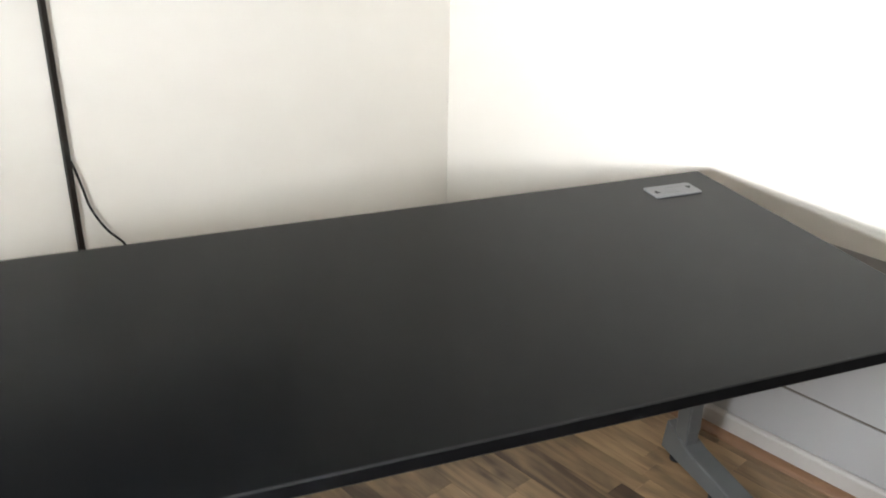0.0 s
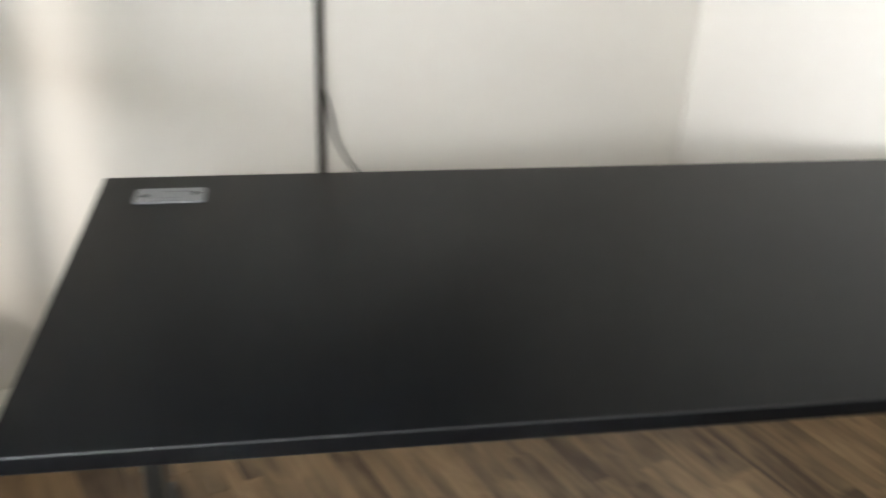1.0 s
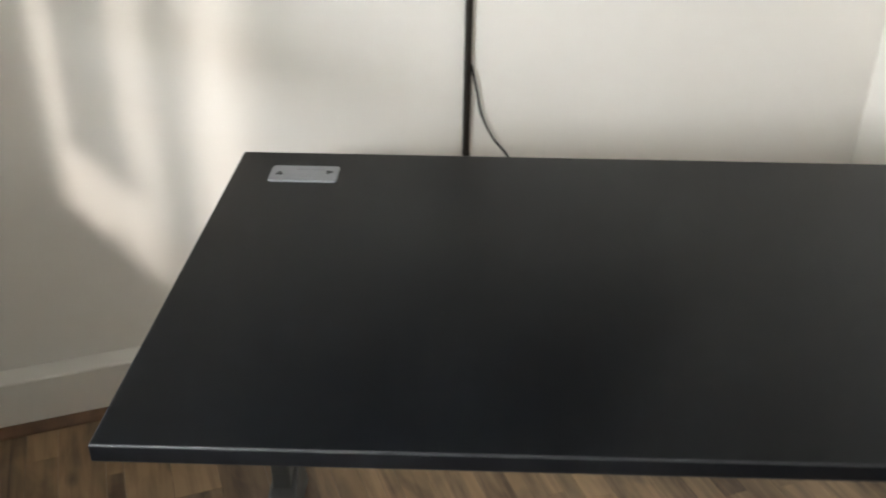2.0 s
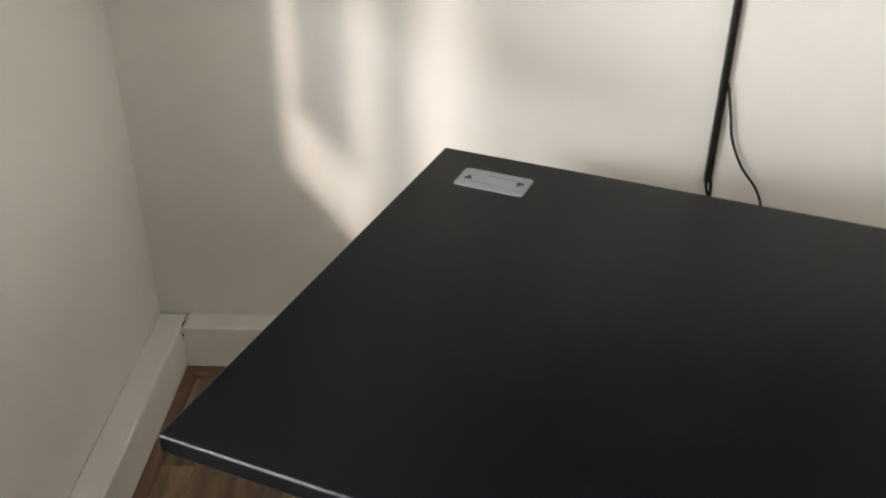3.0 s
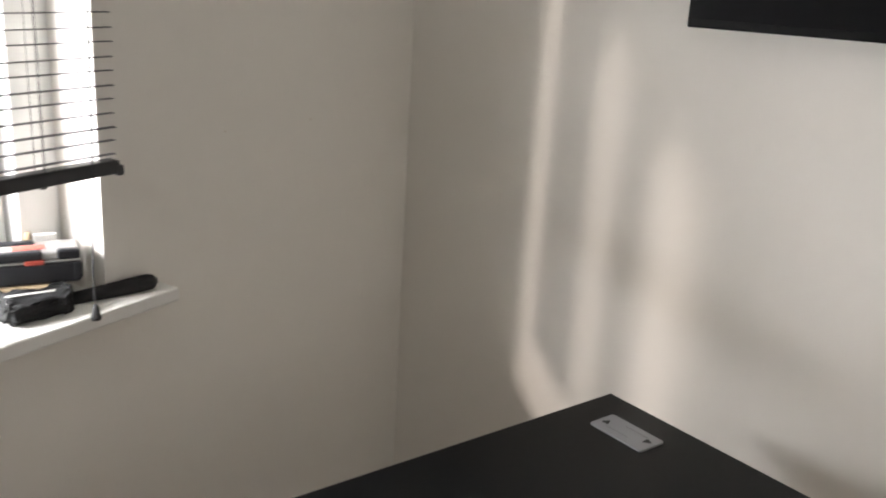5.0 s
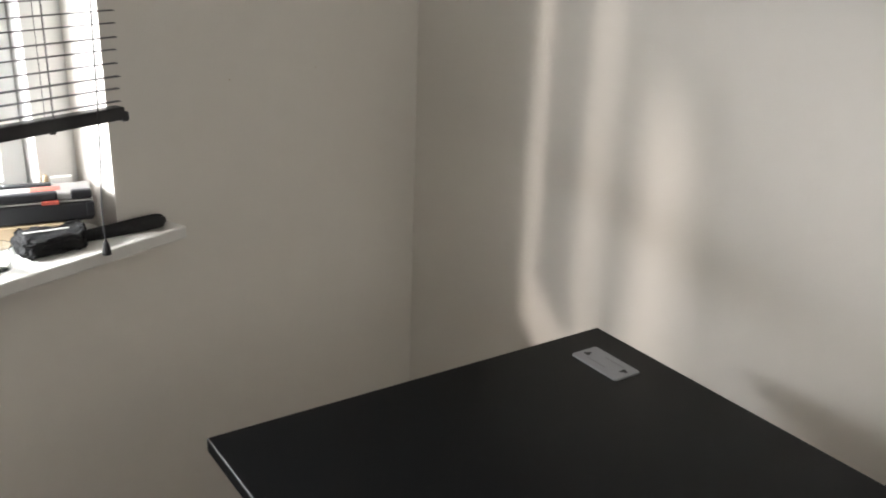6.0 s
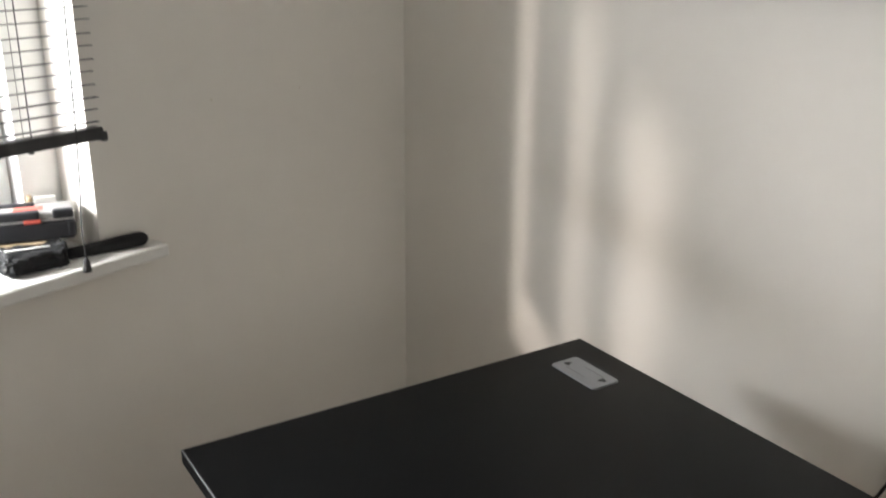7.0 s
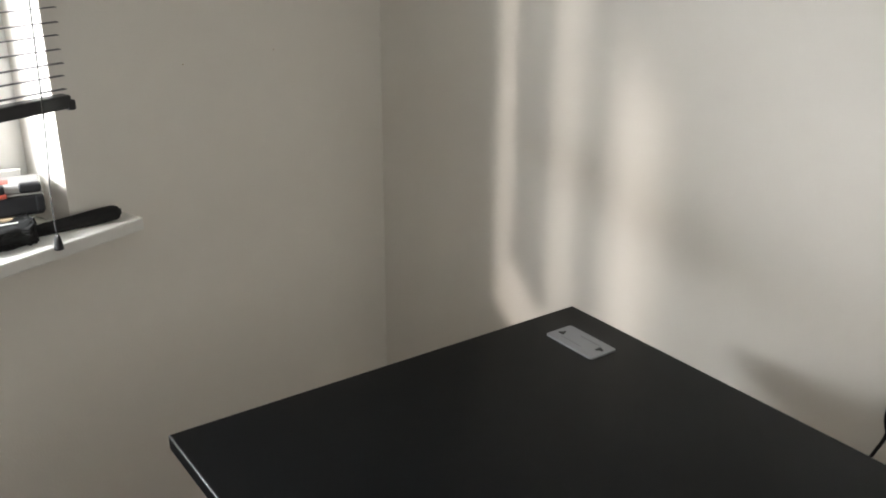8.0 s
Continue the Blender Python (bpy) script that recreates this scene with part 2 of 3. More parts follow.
def tube(points, radii, n=10, cap=True):
    """A tube through points, with a radius at each."""
    bm = bmesh.new()
    pts = [Vector(p) for p in points]
    rings, side = [], None
    for i, p in enumerate(pts):
        d = (pts[min(i + 1, len(pts) - 1)] - pts[max(i - 1, 0)]).normalized()
        if side is None:
            side = d.orthogonal().normalized()
        side = (side - d * side.dot(d)).normalized()
        up = d.cross(side)
        r = radii[i] if isinstance(radii, (list, tuple)) else radii
        rings.append([bm.verts.new(p + (side * math.cos(2 * math.pi * k / n) + up * math.sin(2 * math.pi * k / n)) * r) for k in range(n)])
    for a, b in zip(rings, rings[1:]):
        for k in range(n):
            f = bm.faces.new((a[k], a[(k + 1) % n], b[(k + 1) % n], b[k]))
            f.smooth = True
    if cap:
        bm.faces.new(rings[0][::-1])
        bm.faces.new(rings[-1])
    bmesh.ops.recalc_face_normals(bm, faces=bm.faces[:])
    return bm


def spline(pts, steps=8):
    """Points on a smooth line through pts."""
    p = [Vector(q) for q in pts]
    p = [2 * p[0] - p[1]] + p + [2 * p[-1] - p[-2]]
    out = []
    for i in range(1, len(p) - 2):
        for k in range(steps):
            t = k / steps
            out.append(0.5 * ((2 * p[i]) + (p[i + 1] - p[i - 1]) * t + (2 * p[i - 1] - 5 * p[i] + 4 * p[i + 1] - p[i + 2]) * t * t + (3 * p[i] - p[i - 1] - 3 * p[i + 1] + p[i + 2]) * t ** 3))
    return out + [p[-2]]


def mesh_of(name, bm, mat):
    me = bpy.data.meshes.new(name)
    bm.to_mesh(me)
    bm.free()
    me.materials.append(mat)
    return me


def part(name, bm, mat, parent=None, label=""):
    ob = new(name, mesh_of(name, bm, mat))
    if parent:
        ob.parent = parent
    if label:
        tagged(ob, label)
    return ob


def thing(name, label, category, group="", at=None):
    ob = new(name)
    if at is not None:
        ob.matrix_basis = at
    return tagged(ob, label, category, group)


def moved(bm, m):
    bmesh.ops.transform(bm, matrix=m, verts=bm.verts[:])
    return bm


# ---- the room: x from the west wall, y = 0 at the north wall ----
RX, RY, RZ = 2.426, -3.0, 2.60
WIN_Y0, WIN_Y1, WIN_Z0, WIN_Z1 = -2.63, -0.89, 0.905, 2.41
OUT = -0.28


def structure(name, bm, mat, label, category):
    return tagged(part(name, bm, mat), label, category, kind="structure")


bm = bmesh.new()
box(bm, OUT, RX + 0.15, 0, 0.15, -0.02, RZ)
structure("wall_north", bm, WALL, "plain white painted wall behind the desk", "wall")
bm = bmesh.new()
box(bm, RX, RX + 0.15, RY, 0, -0.02, RZ)
structure("wall_east", bm, WALL, "plain white painted wall lit by the window", "wall")
# never in view; grey picked to limit how much light it bounces back
bm = bmesh.new()
box(bm, OUT, RX + 0.15, RY - 0.15, RY, -0.02, RZ)
structure("wall_south", bm, GREYWALL, "plain unseen closing wall, its grey set for the bounced light", "wall")
bm = bmesh.new()
box(bm, OUT, 0, RY, 0, -0.02, WIN_Z0 - 0.025)
box(bm, OUT, 0, RY, 0, WIN_Z1, RZ)
box(bm, OUT, 0, WIN_Y1, 0, WIN_Z0 - 0.025, WIN_Z1)
box(bm, OUT, 0, RY, WIN_Y0, WIN_Z0 - 0.025, WIN_Z1)
west = structure("wall_west", bm, WALL, "white painted wall with a window opening", "wall")
for y, z in ((-0.611, 1.145), (-0.367, 1.141)):
    part("nail_hole", tube([(-0.001, y, z), (0.0006, y + 0.001, z)], 0.0013, 8), BROWN, west)
bm = bmesh.new()
box(bm, OUT, RX + 0.15, RY - 0.15, 0.15, RZ, RZ + 0.15)
structure("ceiling", bm, CEIL, "plain white painted ceiling", "ceiling")
bm = bmesh.new()
box(bm, OUT, RX + 0.15, RY - 0.15, 0.15, -0.204, -0.02)
box(bm, 0, RX, RY, 0, -0.02, -0.007)
floor = structure("floor", bm, UNDER, "wood strip floor in mixed brown tones", "floor")
bm = bmesh.new()
box(bm, -400, 400, -400, 400, -0.6, -0.2)
structure("ground", bm, PAVING, "pale paving outside below the window", "ground")

# boxed-in skirting with a ledge, and wooden beading along its foot
BB = 0.127
structure("baseboard_west", soft_box(0.0, 0.066, RY + 0.002, -0.003, 0.0, BB, 0.006, 3), TRIMW, "white painted boxed skirting with a flat ledge", "baseboard")
skirt = structure("baseboard_north", soft_box(0.0664, RX - 0.024, -0.06, 0.0, 0.0, BB, 0.005, 3), TRIMW, "white painted boxed skirting with a flat ledge", "baseboard")
crack = spline([(0.066, -0.058, BB + 0.0001), (0.0685, -0.052, BB + 0.0002), (0.067, -0.045, BB + 0.0002), (0.0695, -0.038, BB + 0.0002), (0.069, -0.030, BB + 0.0001)], 4)
part("crack", tube(crack, [0.0003 + 0.0014 * math.sin(math.pi * (i + 0.5) / len(crack)) for i in range(len(crack))], 6), CRACK, skirt)
part("chip", tube([(0.0672, -0.0602, BB - 0.016), (0.0684, -0.0604, BB - 0.022), (0.0678, -0.0602, BB - 0.028)], [0.0006, 0.0016, 0.0005], 7), CRACK, skirt)
structure("baseboard_east", soft_box(RX - 0.020, RX, RY + 0.002, -0.002, 0.0, 0.064, 0.011, 4), EASTTRIM, "low painted skirting with rounded top, shade darkened into its off-white", "baseboard")
panel = tagged(new("trim_panel"), "boards low on the wall, their cool grey darkened for shade, with an open joint", "trim", kind="structure")
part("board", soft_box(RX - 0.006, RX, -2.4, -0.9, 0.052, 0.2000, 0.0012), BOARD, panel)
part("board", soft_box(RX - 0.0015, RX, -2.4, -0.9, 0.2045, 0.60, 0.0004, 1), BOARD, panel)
part("open_joint", tube([(RX - 0.001, -2.4, 0.2022), (RX - 0.001, -1.02, 0.2022), (RX - 0.0005, -0.98, 0.2022), (RX - 0.0005, -0.9, 0.2022)], [0.0026, 0.0030, 0.0013, 0.0010], 8), CRACK, panel)


def bead(x0, y0, x1, y1):
    """Quarter-round beading from one floor point to the other, its back on the skirting."""
    a, b = Vector((x0, y0, 0)), Vector((x1, y1, 0))
    d = (b - a).normalized()
    out = Vector((-d.y, d.x, 0))
    bm = bmesh.new()
    prof = [(0, 0)] + [(0.026 * math.cos(radians(t)), 0.016 * math.sin(radians(t))) for t in (0, 20, 40, 60, 75, 90)]
    ends = [[bm.verts.new(p + out * u + Vector((0, 0, w))) for u, w in prof] for p in (a, b)]
    k = len(prof)
    for i in range(k):
        bm.faces.new((ends[0][i], ends[0][(i + 1) % k], ends[1][(i + 1) % k], ends[1][i]))
    bm.faces.new(ends[0][::-1])
    bm.faces.new(ends[1])
    bmesh.ops.recalc_face_normals(bm, faces=bm.faces[:])
    return bm


structure("trim_west", bead(0.066, -0.061, 0.066, RY + 0.01), BEAD, "brown wooden beading at the foot of the skirting", "trim")
structure("trim_north", bead(RX - 0.024, -0.06, 0.067, -0.06), BEAD, "brown wooden beading at the foot of the skirting", "trim")
structure("trim_east", bead(RX - 0.020, RY + 0.01, RX - 0.020, -0.09), BEAD, "brown wooden beading at the foot of the skirting", "trim")

# ---- window ----
win = tagged(new("window_1"), "white plastic casement window letting in bright daylight", "window", kind="structure")
FX0, FX1 = -0.175, -0.105


def frame_ring(name, x0, x1, y0, y1, z0, z1, w, wb, mat, parent, label="", sides=(1, 1)):
    bm = bmesh.new()
    box(bm, x0, x1, y0, y1, z0, z0 + wb)
    box(bm, x0, x1, y0, y1, z1 - w, z1)
    if sides[0]:
        box(bm, x0, x1, y0, y0 + w, z0 + wb, z1 - w)
    if sides[1]:
        box(bm, x0, x1, y1 - w, y1, z0 + wb, z1 - w)
    return part(name, bm, mat, parent, label)


frame_ring("window_frame", FX0, FX1, WIN_Y0, WIN_Y1, WIN_Z0, WIN_Z1, 0.075, 0.055, UPVC, win)
# unseen mullion, placed to cast the dark streak on the north wall
MULLION = (-1.955, -1.855)
bm = bmesh.new()
box(bm, FX1 - 0.074, FX1 - 0.020, *MULLION, WIN_Z0 + 0.055, WIN_Z1 - 0.075)
part("mullion", bm, UPVC, win)
# the first sash has no stile on its unseen side, so sun passes
for a, b, w, sides in ((MULLION[1], WIN_Y1 - 0.073, 0.043, (0, 1)), (WIN_Y0 + 0.075, MULLION[0], 0.010, (1, 1))):
    frame_ring("sash" if w > 0.03 else "glazing_bead", FX0 - 0.025, FX1 - 0.035, a + 0.005 * (w > 0.03), b - 0.005 * (w > 0.03), WIN_Z0 + 0.058, WIN_Z1 - 0.078, w, w - 0.005, UPVC, win, "", sides)
    bm = bmesh.new()
    box(bm, FX0 - 0.018, FX0 - 0.014, a + w, b - w, WIN_Z0 + 0.053 + w, WIN_Z1 - 0.075 - w)
    pane = part("pane", bm, GLASS, win)
    frame_ring("seal", FX0 - 0.020, FX1 - 0.047, a, b, WIN_Z0 + 0.055, WIN_Z1 - 0.075, 0.0052, 0.0052, SEAL, win, "brown rubber seal", sides)
    pane.visible_shadow = False
bm = soft_box(-0.105, 0.060, WIN_Y0 - 0.10, WIN_Y1 + 0.104, WIN_Z0 - 0.024, WIN_Z0, 0.003)
sill = part("window_sill", bm, SILL, win)


# ---- the desk: its own frame has x along the back edge, y towards the back, set 21.4 degrees off the room ----
DESK_W, DESK_D, DESK_H, TOP = 1.80, 0.80, 0.703, 0.025
desk = thing("desk", "large black laminate desk with silver legs standing askew", "desk", at=pose(0.677, -0.295, 0, 0, 0, -21.41))
desktop = part("desktop", soft_box(0, DESK_W, -DESK_D, 0, DESK_H - TOP, DESK_H, 0.003, 3), DESK, desk)
desktop.data.materials.append(EDGE)
desktop.data.materials.append(ARRIS)
# sides dulled to stay dark, arris lightened for the edge highlight
for f in desktop.data.polygons:
    f.material_index = 0 if abs(f.normal.z) > 0.98 else (1 if abs(f.normal.z) < 0.1 else 2)


def finger_shape(r, h):
    """A low three-cornered slab with rounded corners."""
    bm = bmesh.new()
    ring = []
    for k in range(24):
        a = 2 * math.pi * k / 24
        q = r * (1 + 0.28 * math.cos(3 * a))
        ring.append(bm.verts.new((q * math.cos(a), q * math.sin(a) * 0.85, 0)))
    face = bm.faces.new(ring)
    up = bmesh.ops.extrude_face_region(bm, geom=[face])
    bmesh.ops.translate(bm, verts=[v for v in up["geom"] if isinstance(v, bmesh.types.BMVert)], vec=(0, 0, h))
    bmesh.ops.recalc_face_normals(bm, faces=bm.faces[:])
    return bm


def grommet(cx, cy):
    """A flat cable cover with two finger holes and two grooves."""
    cover = part("cable_cover", moved(plate(0.119, 0.062, 0.003, 0.007), pose(cx, cy, DESK_H)), GREYP, desk, "grey plastic cable cover with two finger holes")
    top = DESK_H + 0.003
    for sx in (-1, 1):
        at = pose(cx + sx * 0.043, cy + sx * 0.004, top, 0, 0, 90 if sx < 0 else 250)
        part("hole_rim", moved(finger_shape(0.0085, 0.0005), at), GREYP, cover)
        # black slab on top imitates the dark inside of the hole
        part("finger_hole_shade", moved(finger_shape(0.0066, 0.0008), at), DARKHOLE, cover)
        # darker strip stands for the groove's shade, nothing is cut in
        bm = plate(0.050, 0.0016, 0.0006, 0.0007, 2, 0)
        part("groove", moved(bm, pose(cx + sx * 0.010, cy + sx * 0.014, top)), GROOVE, cover)
    return cover


grommet(0.126, -0.096)
grommet(1.666, -0.096)


def leg(cx):
    """A cantilever leg: long foot, upright column with a cable channel, and a bracket under the top."""
    bm = soft_box(cx - 0.028, cx + 0.038, -0.72, -0.112, 0.006, 0.055, 0.005, 3)
    bmesh.ops.bisect_plane(bm, geom=bm.verts[:] + bm.edges[:] + bm.faces[:], plane_co=(0, -0.215, 0), plane_no=(0, 1, 0))
    for v in bm.verts:
        if v.co.z > 0.035:
            v.co.z += 0.030 if v.co.y > -0.2 else -0.022 * max(0.0, (-v.co.y - 0.25) / 0.47)
            v.co.x = cx + (v.co.x - cx) * (0.70 if v.co.y > -0.2 else 0.88)
    foot = part("foot", bm, SILVER, desk)
    for y in (-0.70, -0.325, -0.165):
        part("glide", tube([(cx - 0.014, y, 0.0), (cx - 0.014, y, 0.009)], 0.018, 14), DARKHOLE, foot)
    col = part("column", soft_box(cx - 0.018, cx + 0.018, -0.196, -0.148, 0.050, DESK_H - TOP - 0.03, 0.004, 3), SILVER, desk)
    screw = part("screw", tube([(cx - 0.017, -0.150, 0.150), (cx - 0.027, -0.150, 0.150)], 0.005, 12), PAPER, col, "white capped screw")
    part("washer", tube([(cx - 0.017, -0.150, 0.150), (cx - 0.020, -0.150, 0.150)], 0.008, 12), RED, screw, "red plastic washer")
    part("channel_cover", soft_box(cx - 0.016, cx + 0.016, -0.200, -0.195, 0.10, 0.60, 0.002), SILVER, col)
    part("bracket", soft_box(cx - 0.03, cx + 0.03, -0.70, -0.10, DESK_H - TOP - 0.032, DESK_H - TOP - 0.001, 0.003), SILVER, desk)
    return col


leg(0.055)
leg(1.745)
part("crossbeam", soft_box(0.080, 1.720, -0.185, -0.155, 0.58, 0.645, 0.004), SILVER, desk)

# ---- cable trunking, cables and television on the north wall ----
trunking = thing("cable_trunking", "narrow dark brown cable trunking running down the wall", "cable trunking")
part("base_strip", soft_box(1.2225, 1.2375, -0.003, 0.0, 0.497, 1.46, 0.0008), TRUNK, trunking)
part("cover_strip", soft_box(1.223, 1.237, -0.014, -0.002, 0.499, 1.46, 0.003, 3), TRUNK, trunking)


def cable(name, pts, r, label):
    ob = part(name, tube(spline(pts, 10), r, 10), CABLE)
    return tagged(ob, label, "cable")


cable("thin_cable", [(1.2365, -0.008, 0.722), (1.240, -0.012, 0.706), (1.252, -0.012, 0.655), (1.264, -0.012, 0.600), (1.292, -0.018, 0.540), (1.331, -0.026, 0.488),
      (1.352, -0.022, 0.42), (1.360, -0.05, 0.25), (1.362, -0.075, 0.14), (1.366, -0.085, 0.06), (1.372, -0.10, 0.005)], 0.0030, "thin black cable leaving the trunking and sagging behind the desk")
cable("power_cable", [(1.2255, -0.010, 0.505), (1.228, -0.014, 0.485), (1.238, -0.018, 0.455), (1.250, -0.022, 0.42), (1.262, -0.026, 0.37), (1.27, -0.06, 0.2), (1.272, -0.078, 0.12), (1.274, -0.09, 0.006)], 0.0036,
      "black power cable hanging from the end of the trunking")
cable("signal_cable", [(1.2345, -0.010, 0.505), (1.236, -0.016, 0.485), (1.231, -0.026, 0.455), (1.218, -0.03, 0.42), (1.202, -0.03, 0.37), (1.195, -0.065, 0.2), (1.193, -0.08, 0.12), (1.19, -0.09, 0.006)], 0.0036,
      "black cable hanging from the end of the trunking")

tv = thing("television", "black flat television mounted on the white wall, switched off", "television")
part("back_shell", soft_box(0.70, 1.76, -0.048, -0.018, 1.43, 1.98, 0.012, 3), TVBLACK, tv)
part("casing", soft_box(0.661, 1.799, -0.068, -0.045, 1.372, 2.02, 0.003, 2), TVBLACK, tv)
part("screen", soft_box(0.670, 1.790, -0.0695, -0.066, 1.388, 2.010, 0.0006), SCREEN, tv)
part("wall_bracket", soft_box(1.05, 1.41, -0.022, 0.0, 1.60, 1.85, 0.002), TVBLACK, tv)

# ---- venetian blind in front of the opening ----
blind = thing("venetian_blind", "black venetian blind half lowered over the bright window", "blind")
# BY0 ends the blind just out of view to let sun by
BX, BY0, BY1, RAIL = 0.037, -1.16, -0.889, 1.130
rail = part("bottom_rail", soft_box(BX - 0.013, BX + 0.013, BY0, BY1, RAIL - 0.011, RAIL + 0.011, 0.003), BLIND, blind)
for y in (BY1 - 0.002, BY0 + 0.002):
    part("end_cap", soft_box(BX - 0.015, BX + 0.015, y - 0.005, y + 0.008, RAIL - 0.014, RAIL + 0.003, 0.003), BLIND, rail)
part("cord_plug", tube([(BX, -1.018, RAIL - 0.0155), (BX, -1.018, RAIL - 0.010)], [0.005, 0.006], 12), BLIND, rail)
part("head_rail", soft_box(0.0, 0.052, BY0, BY1, 2.52, 2.56, 0.002), BLIND, blind)
bm = bmesh.new()
W2, N = 0.0107, 6
top = [[bm.verts.new((BX - W2 + 2 * W2 * i / N, y, 0.0017 * (1 - (2 * i / N - 1) ** 2) + dz)) for i in range(N + 1)] for y, dz in ((BY0 + 0.003, 0), (BY1 - 0.003, 0), (BY0 + 0.003, -0.0004), (BY1 - 0.003, -0.0004))]
for i in range(N):
    bm.faces.new((top[0][i], top[0][i + 1], top[1][i + 1], top[1][i])).smooth = True
    bm.faces.new((top[2][i], top[3][i], top[3][i + 1], top[2][i + 1])).smooth = True
slat_mesh = mesh_of("slat", bm, BLIND)
rnd = random.Random(4)
for k in range(64):
    s = new("slat", slat_mesh)
    s.parent = blind
    s.matrix_basis = pose(0, rnd.uniform(-0.002, 0.002), RAIL + 0.0186 + 0.02135 * k, 0, 0, 0) @ Matrix.Translation((BX, 0, 0)) @ pose(0, 0, 0, rnd.uniform(-0.06, 0.06), -6 + rnd.uniform(-1.5, 1.5), 0) @ Matrix.Translation((-BX, 0, 0))
for y in (-1.021, -1.148):
    for dx in (-0.0125, 0.0125):
        part("ladder_cord", tube([(BX + dx, y, RAIL), (BX + dx, y, 2.53)], 0.0006, 5), CORD, blind)
    part("lift_cord", tube([(BX, y + 0.006, RAIL), (BX, y + 0.006, 2.53)], 0.0007, 5), CORD, blind)
pull = part("pull_cord", tube(spline([(0.054, -0.930, 2.52), (0.056, -0.936, 1.6), (0.058, -0.944, 1.25), (0.060, -0.952, 1.08), (0.064, -0.962, 0.985), (0.0655, -0.962, 0.925)], 8), 0.0013, 6), CORD, blind)
part("tassel", tube([(0.0655, -0.962, 0.926), (0.0655, -0.962, 0.920), (0.0655, -0.962, 0.906), (0.0655, -0.962, 0.901)], [0.0032, 0.0054, 0.0076, 0.0078], 10), CORD, pull)

# ---- things on the sill ----
SZ = WIN_Z0
case = thing("tool_case", "black hard plastic tool case with red clips, lying on the sill", "case", at=pose(-0.037, -1.008, 0, 0, 0, 58.0))
part("lower_shell", soft_box(-0.082, 0.082, -0.0, 0.07, 0.944, 0.980, 0.006, 3), CASE, case)
part("upper_shell", soft_box(-0.081, 0.081, 0.002, 0.069, 0.982, 0.9965, 0.005, 3), LIDGREY, case, "grey plastic lid")
part("front_block", soft_box(-0.079, 0.026, -0.0005, 0.016, 0.983, 0.9985, 0.004, 3), CASE, case, "black raised moulding on the lid")
part("front_block", soft_box(0.047, 0.0812, -0.0005, 0.016, 0.983, 0.9985, 0.004, 3), CASE, case, "black raised moulding on the lid")
part("rear_block", soft_box(-0.066, 0.018, 0.048, 0.064, 0.995, 1.0005, 0.002), CASE, case, "black raised moulding on the lid")
part("seam_strip", soft_box(-0.0815, 0.0815, 0.0004, 0.0695, 0.9795, 0.9825, 0.0008), LIDGREY, case)
part("clip", soft_box(0.000, 0.028, -0.0025, 0.004, 0.9775, 0.9845, 0.0012), RED, case, "red plastic clip")
part("latch", soft_box(-0.077, -0.067, -0.003, 0.004, 0.962, 0.990, 0.002), CASE, case)
part("red_panel", soft_box(-0.016, 0.032, 0.020, 0.042, 0.9960, 0.9978, 0.0006), RED, case, "red plastic panel on the lid")
part("corner_rib", soft_box(0.070, 0.0835, -0.002, 0.010, 0.950, 0.978, 0.003), CASE, case)
cream = thing("small_carton", "small cream carton with a brown cap behind the case", "box", at=pose(-0.037, -1.008, 0, 0, 0, 58.0))
part("body", soft_box(0.018, 0.054, 0.072, 0.082, SZ, 1.006, 0.002), PAPER, cream)
part("cap", tube([(0.010, 0.078, 0.990), (0.010, 0.078, 1.006), (0.010, 0.078, 1.009)], [0.005, 0.005, 0.0035], 12), BROWN, cream)
part("neck", tube([(0.010, 0.078, SZ), (0.010, 0.078, 0.991)], 0.0055, 12), PAPER, cream)
carton = tagged(part("carton", moved(soft_box(-0.07, 0.07, -0.03, 0.045, SZ, 0.9438, 0.002), pose(-0.075, -1.02, 0, 0, 0, 56)), BROWN), "small brown cardboard box under the tool case", "box")
umb = thing("folding_umbrella", "black folded umbrella lying on the white sill", "umbrella")
A, B = Vector((0.034, -0.815, 0.9190)), Vector((-0.012, -0.963, 0.9135))
stops = [(0.0, 0.003), (0.006, 0.0075), (0.02, 0.0105), (0.045, 0.0128), (0.08, 0.0137), (0.16, 0.0138), (0.3, 0.0136), (0.5, 0.0126), (0.7, 0.0114), (1.0, 0.0102)]
bm = tube([A.lerp(B, t) for t, r in stops], [r for t, r in stops], 20)
for v in bm.verts:
    v.co += Vector((0, 0, 1)) * 0.0012 * noise.noise(v.co * 60)
part("canopy_roll", bm, FABRIC, umb)
part("end_cap", tube([A + Vector((0.0012, 0.0022, 0)), A - Vector((0.002, 0.004, 0))], 0.0055, 14), CASE, umb)
pouch = soft_box(-0.030, 0.026, -0.052, 0.050, 0.0, 0.037, 0.008, 2)
bmesh.ops.subdivide_edges(pouch, edges=pouch.edges[:], cuts=7, use_grid_fill=True)
for v in pouch.verts:
    c = v.co.copy()
    k = min(1.0, c.z / 0.012)
    v.co += Vector((0.010 * noise.noise(c * 45) * k + 0.004 * math.sin(c.y * 260) * (1 - c.z / 0.05), 0.007 * noise.noise(c * 38 + Vector((3, 0, 0))), 0.012 * k * noise.noise(c * 30 + Vector((0, 5, 0)))))
    v.co += noise.noise_vector(c * 110) * 0.006 + noise.noise_vector(c * 320) * 0.004
    v.co.z = max(0.0, v.co.z)
for f in pouch.faces:
    f.smooth = True
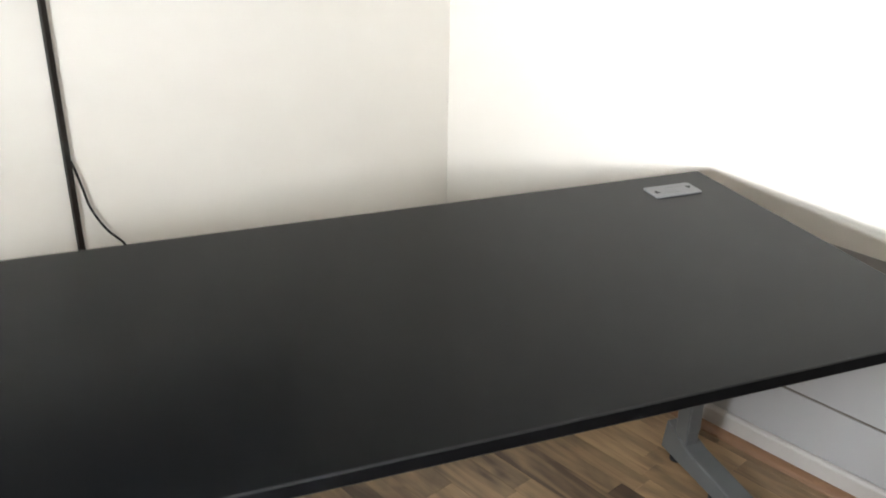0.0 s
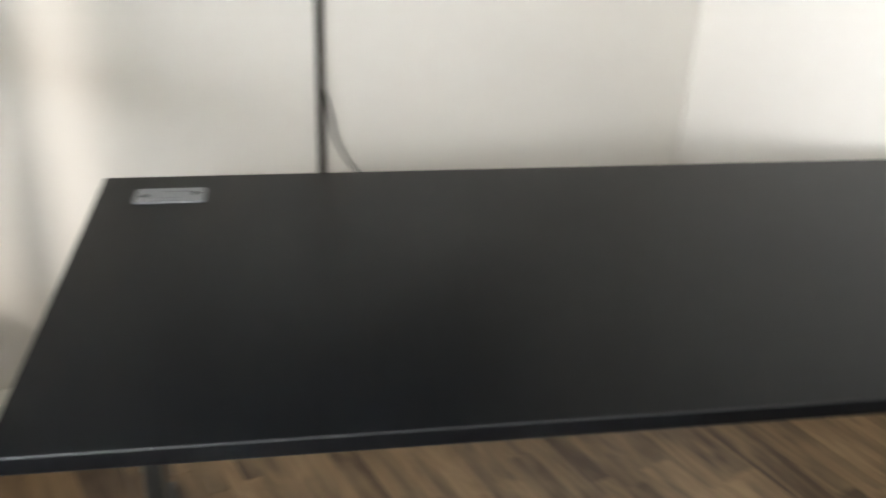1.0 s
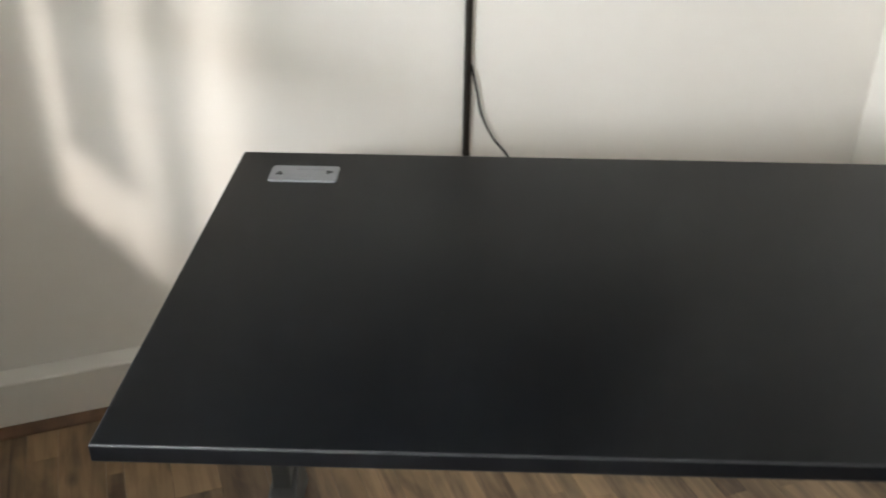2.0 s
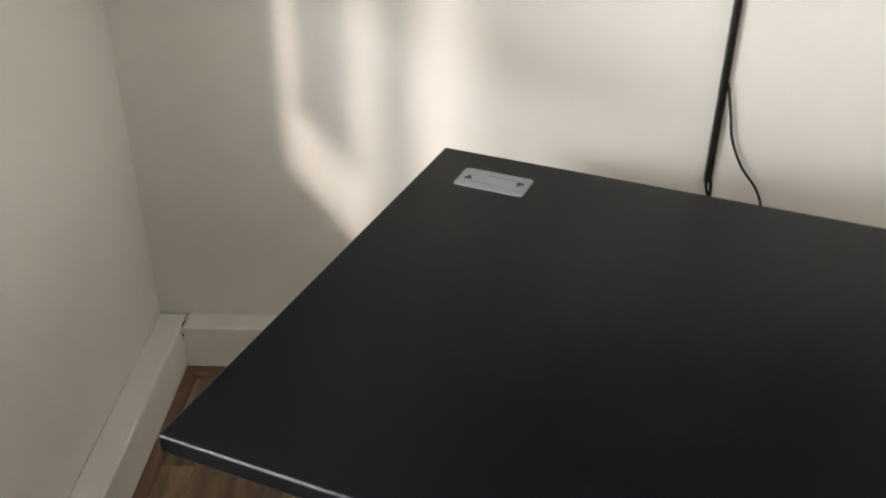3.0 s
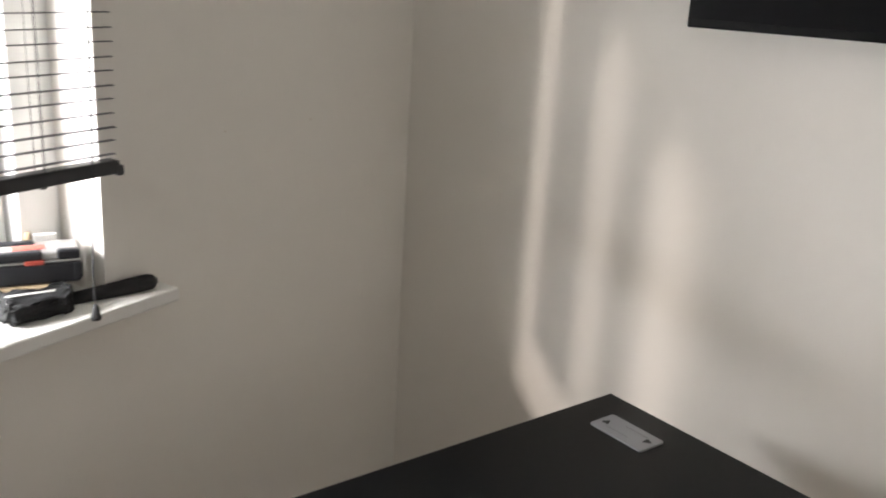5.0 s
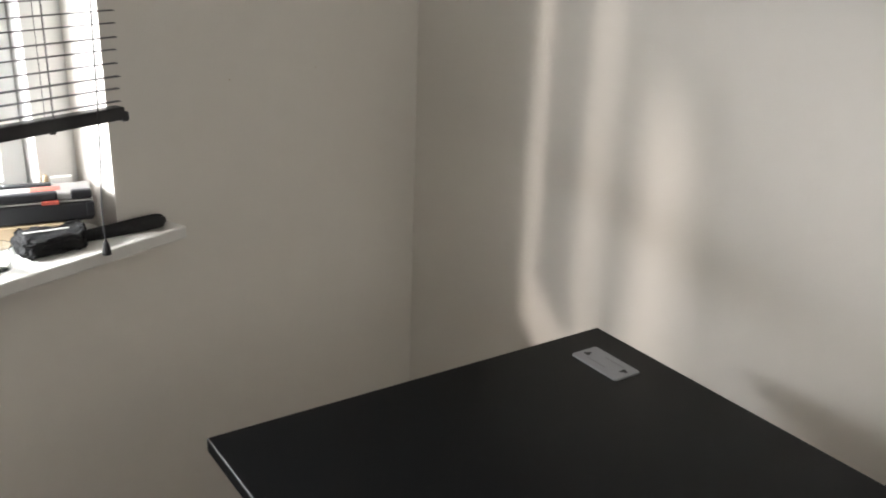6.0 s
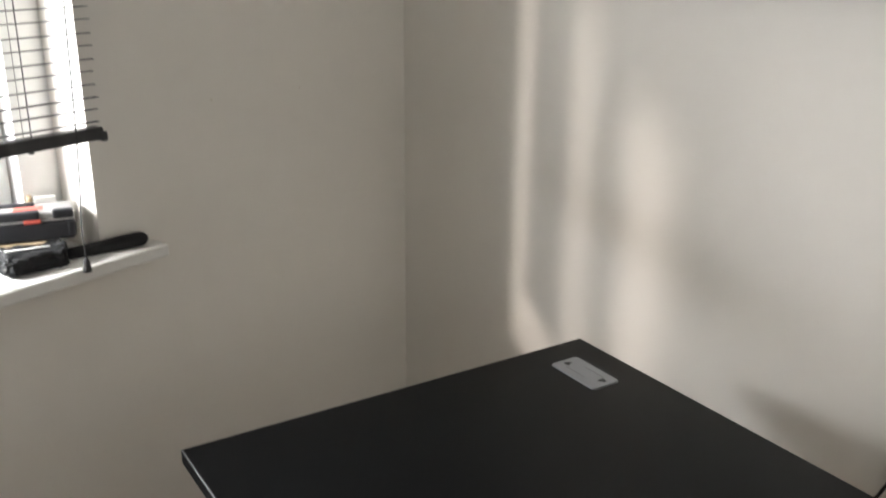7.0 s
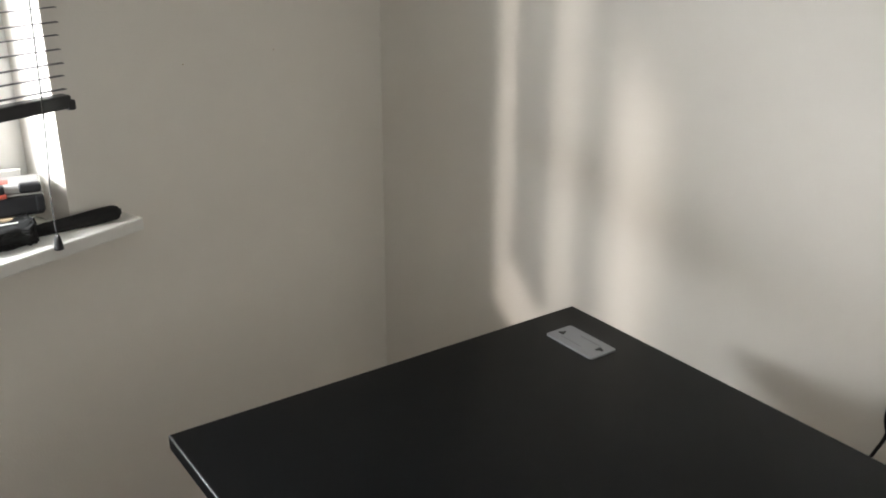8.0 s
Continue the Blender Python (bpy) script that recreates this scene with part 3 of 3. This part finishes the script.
tagged(part("fabric_pouch", moved(pouch, pose(-0.008, -1.016, SZ, 0, 0, -6)), FABRIC), "crumpled black fabric pouch lying on the sill", "pouch")
# white strip added as the highlight along the case's lower edge
tagged(part("card", moved(soft_box(-0.036, 0.036, -0.0022, 0.0022, 0, 0.0012, 0.0004), pose(0.004, -1.030, 0.9475, 3, 0, 66)), PAPER), "thin white strip for the highlight below the tool case", "card")
tum = thing("glass_dish", "small clear cut-glass dish on the sill", "dish")
bm = bmesh.new()
prof = [(0.017, 0.0), (0.024, 0.010), (0.0275, 0.028), (0.0265, 0.044), (0.0245, 0.044), (0.0250, 0.028), (0.0215, 0.012), (0.012, 0.006)]
rows = [[bm.verts.new((r * (1 + 0.06 * (k % 2)) * math.cos(k * math.pi / 10), r * (1 + 0.06 * (k % 2)) * math.sin(k * math.pi / 10), z)) for k in range(20)] for r, z in prof]
for a, b in zip(rows, rows[1:]):
    for k in range(20):
        bm.faces.new((a[k], a[(k + 1) % 20], b[(k + 1) % 20], b[k]))
bm.faces.new(rows[0][::-1])
bm.faces.new(rows[-1])
bmesh.ops.recalc_face_normals(bm, faces=bm.faces[:])
part("bowl", moved(bm, pose(0.012, -1.125, SZ)), GLASS, tum)

# ---- floor strips: single pieces where the camera looks, the rest joined ----
rnd = random.Random(11)
far = bmesh.new()
x, pieces = 0.0, 0
while x < RX:
    w = min(rnd.choice((0.036, 0.055, 0.062, 0.066, 0.095)), RX - x)
    y = -rnd.uniform(0.05, 0.45)
    y1 = 0.0
    while y1 > RY:
        y0 = max(y, RY)
        if y0 < y1 - 0.002:
            near = y1 > -1.5
            if near and pieces < 300:
                b = bmesh.new()
                box(b, x + 0.0004, x + w - 0.0004, y0 + 0.0004, y1 - 0.0004, -0.007, rnd.uniform(-0.0002, 0.0))
                part("floor_strip", b, FLOORW, floor)
                pieces += 1
            else:
                box(far, x + 0.0004, x + w - 0.0004, y0 + 0.0004, y1 - 0.0004, -0.007, -0.0001)
        y1, y = y0, y0 - rnd.uniform(0.22, 0.6)
    x += w
tagged(part("floor_strips_far", far, FLOORJ, floor), kind="stuff")
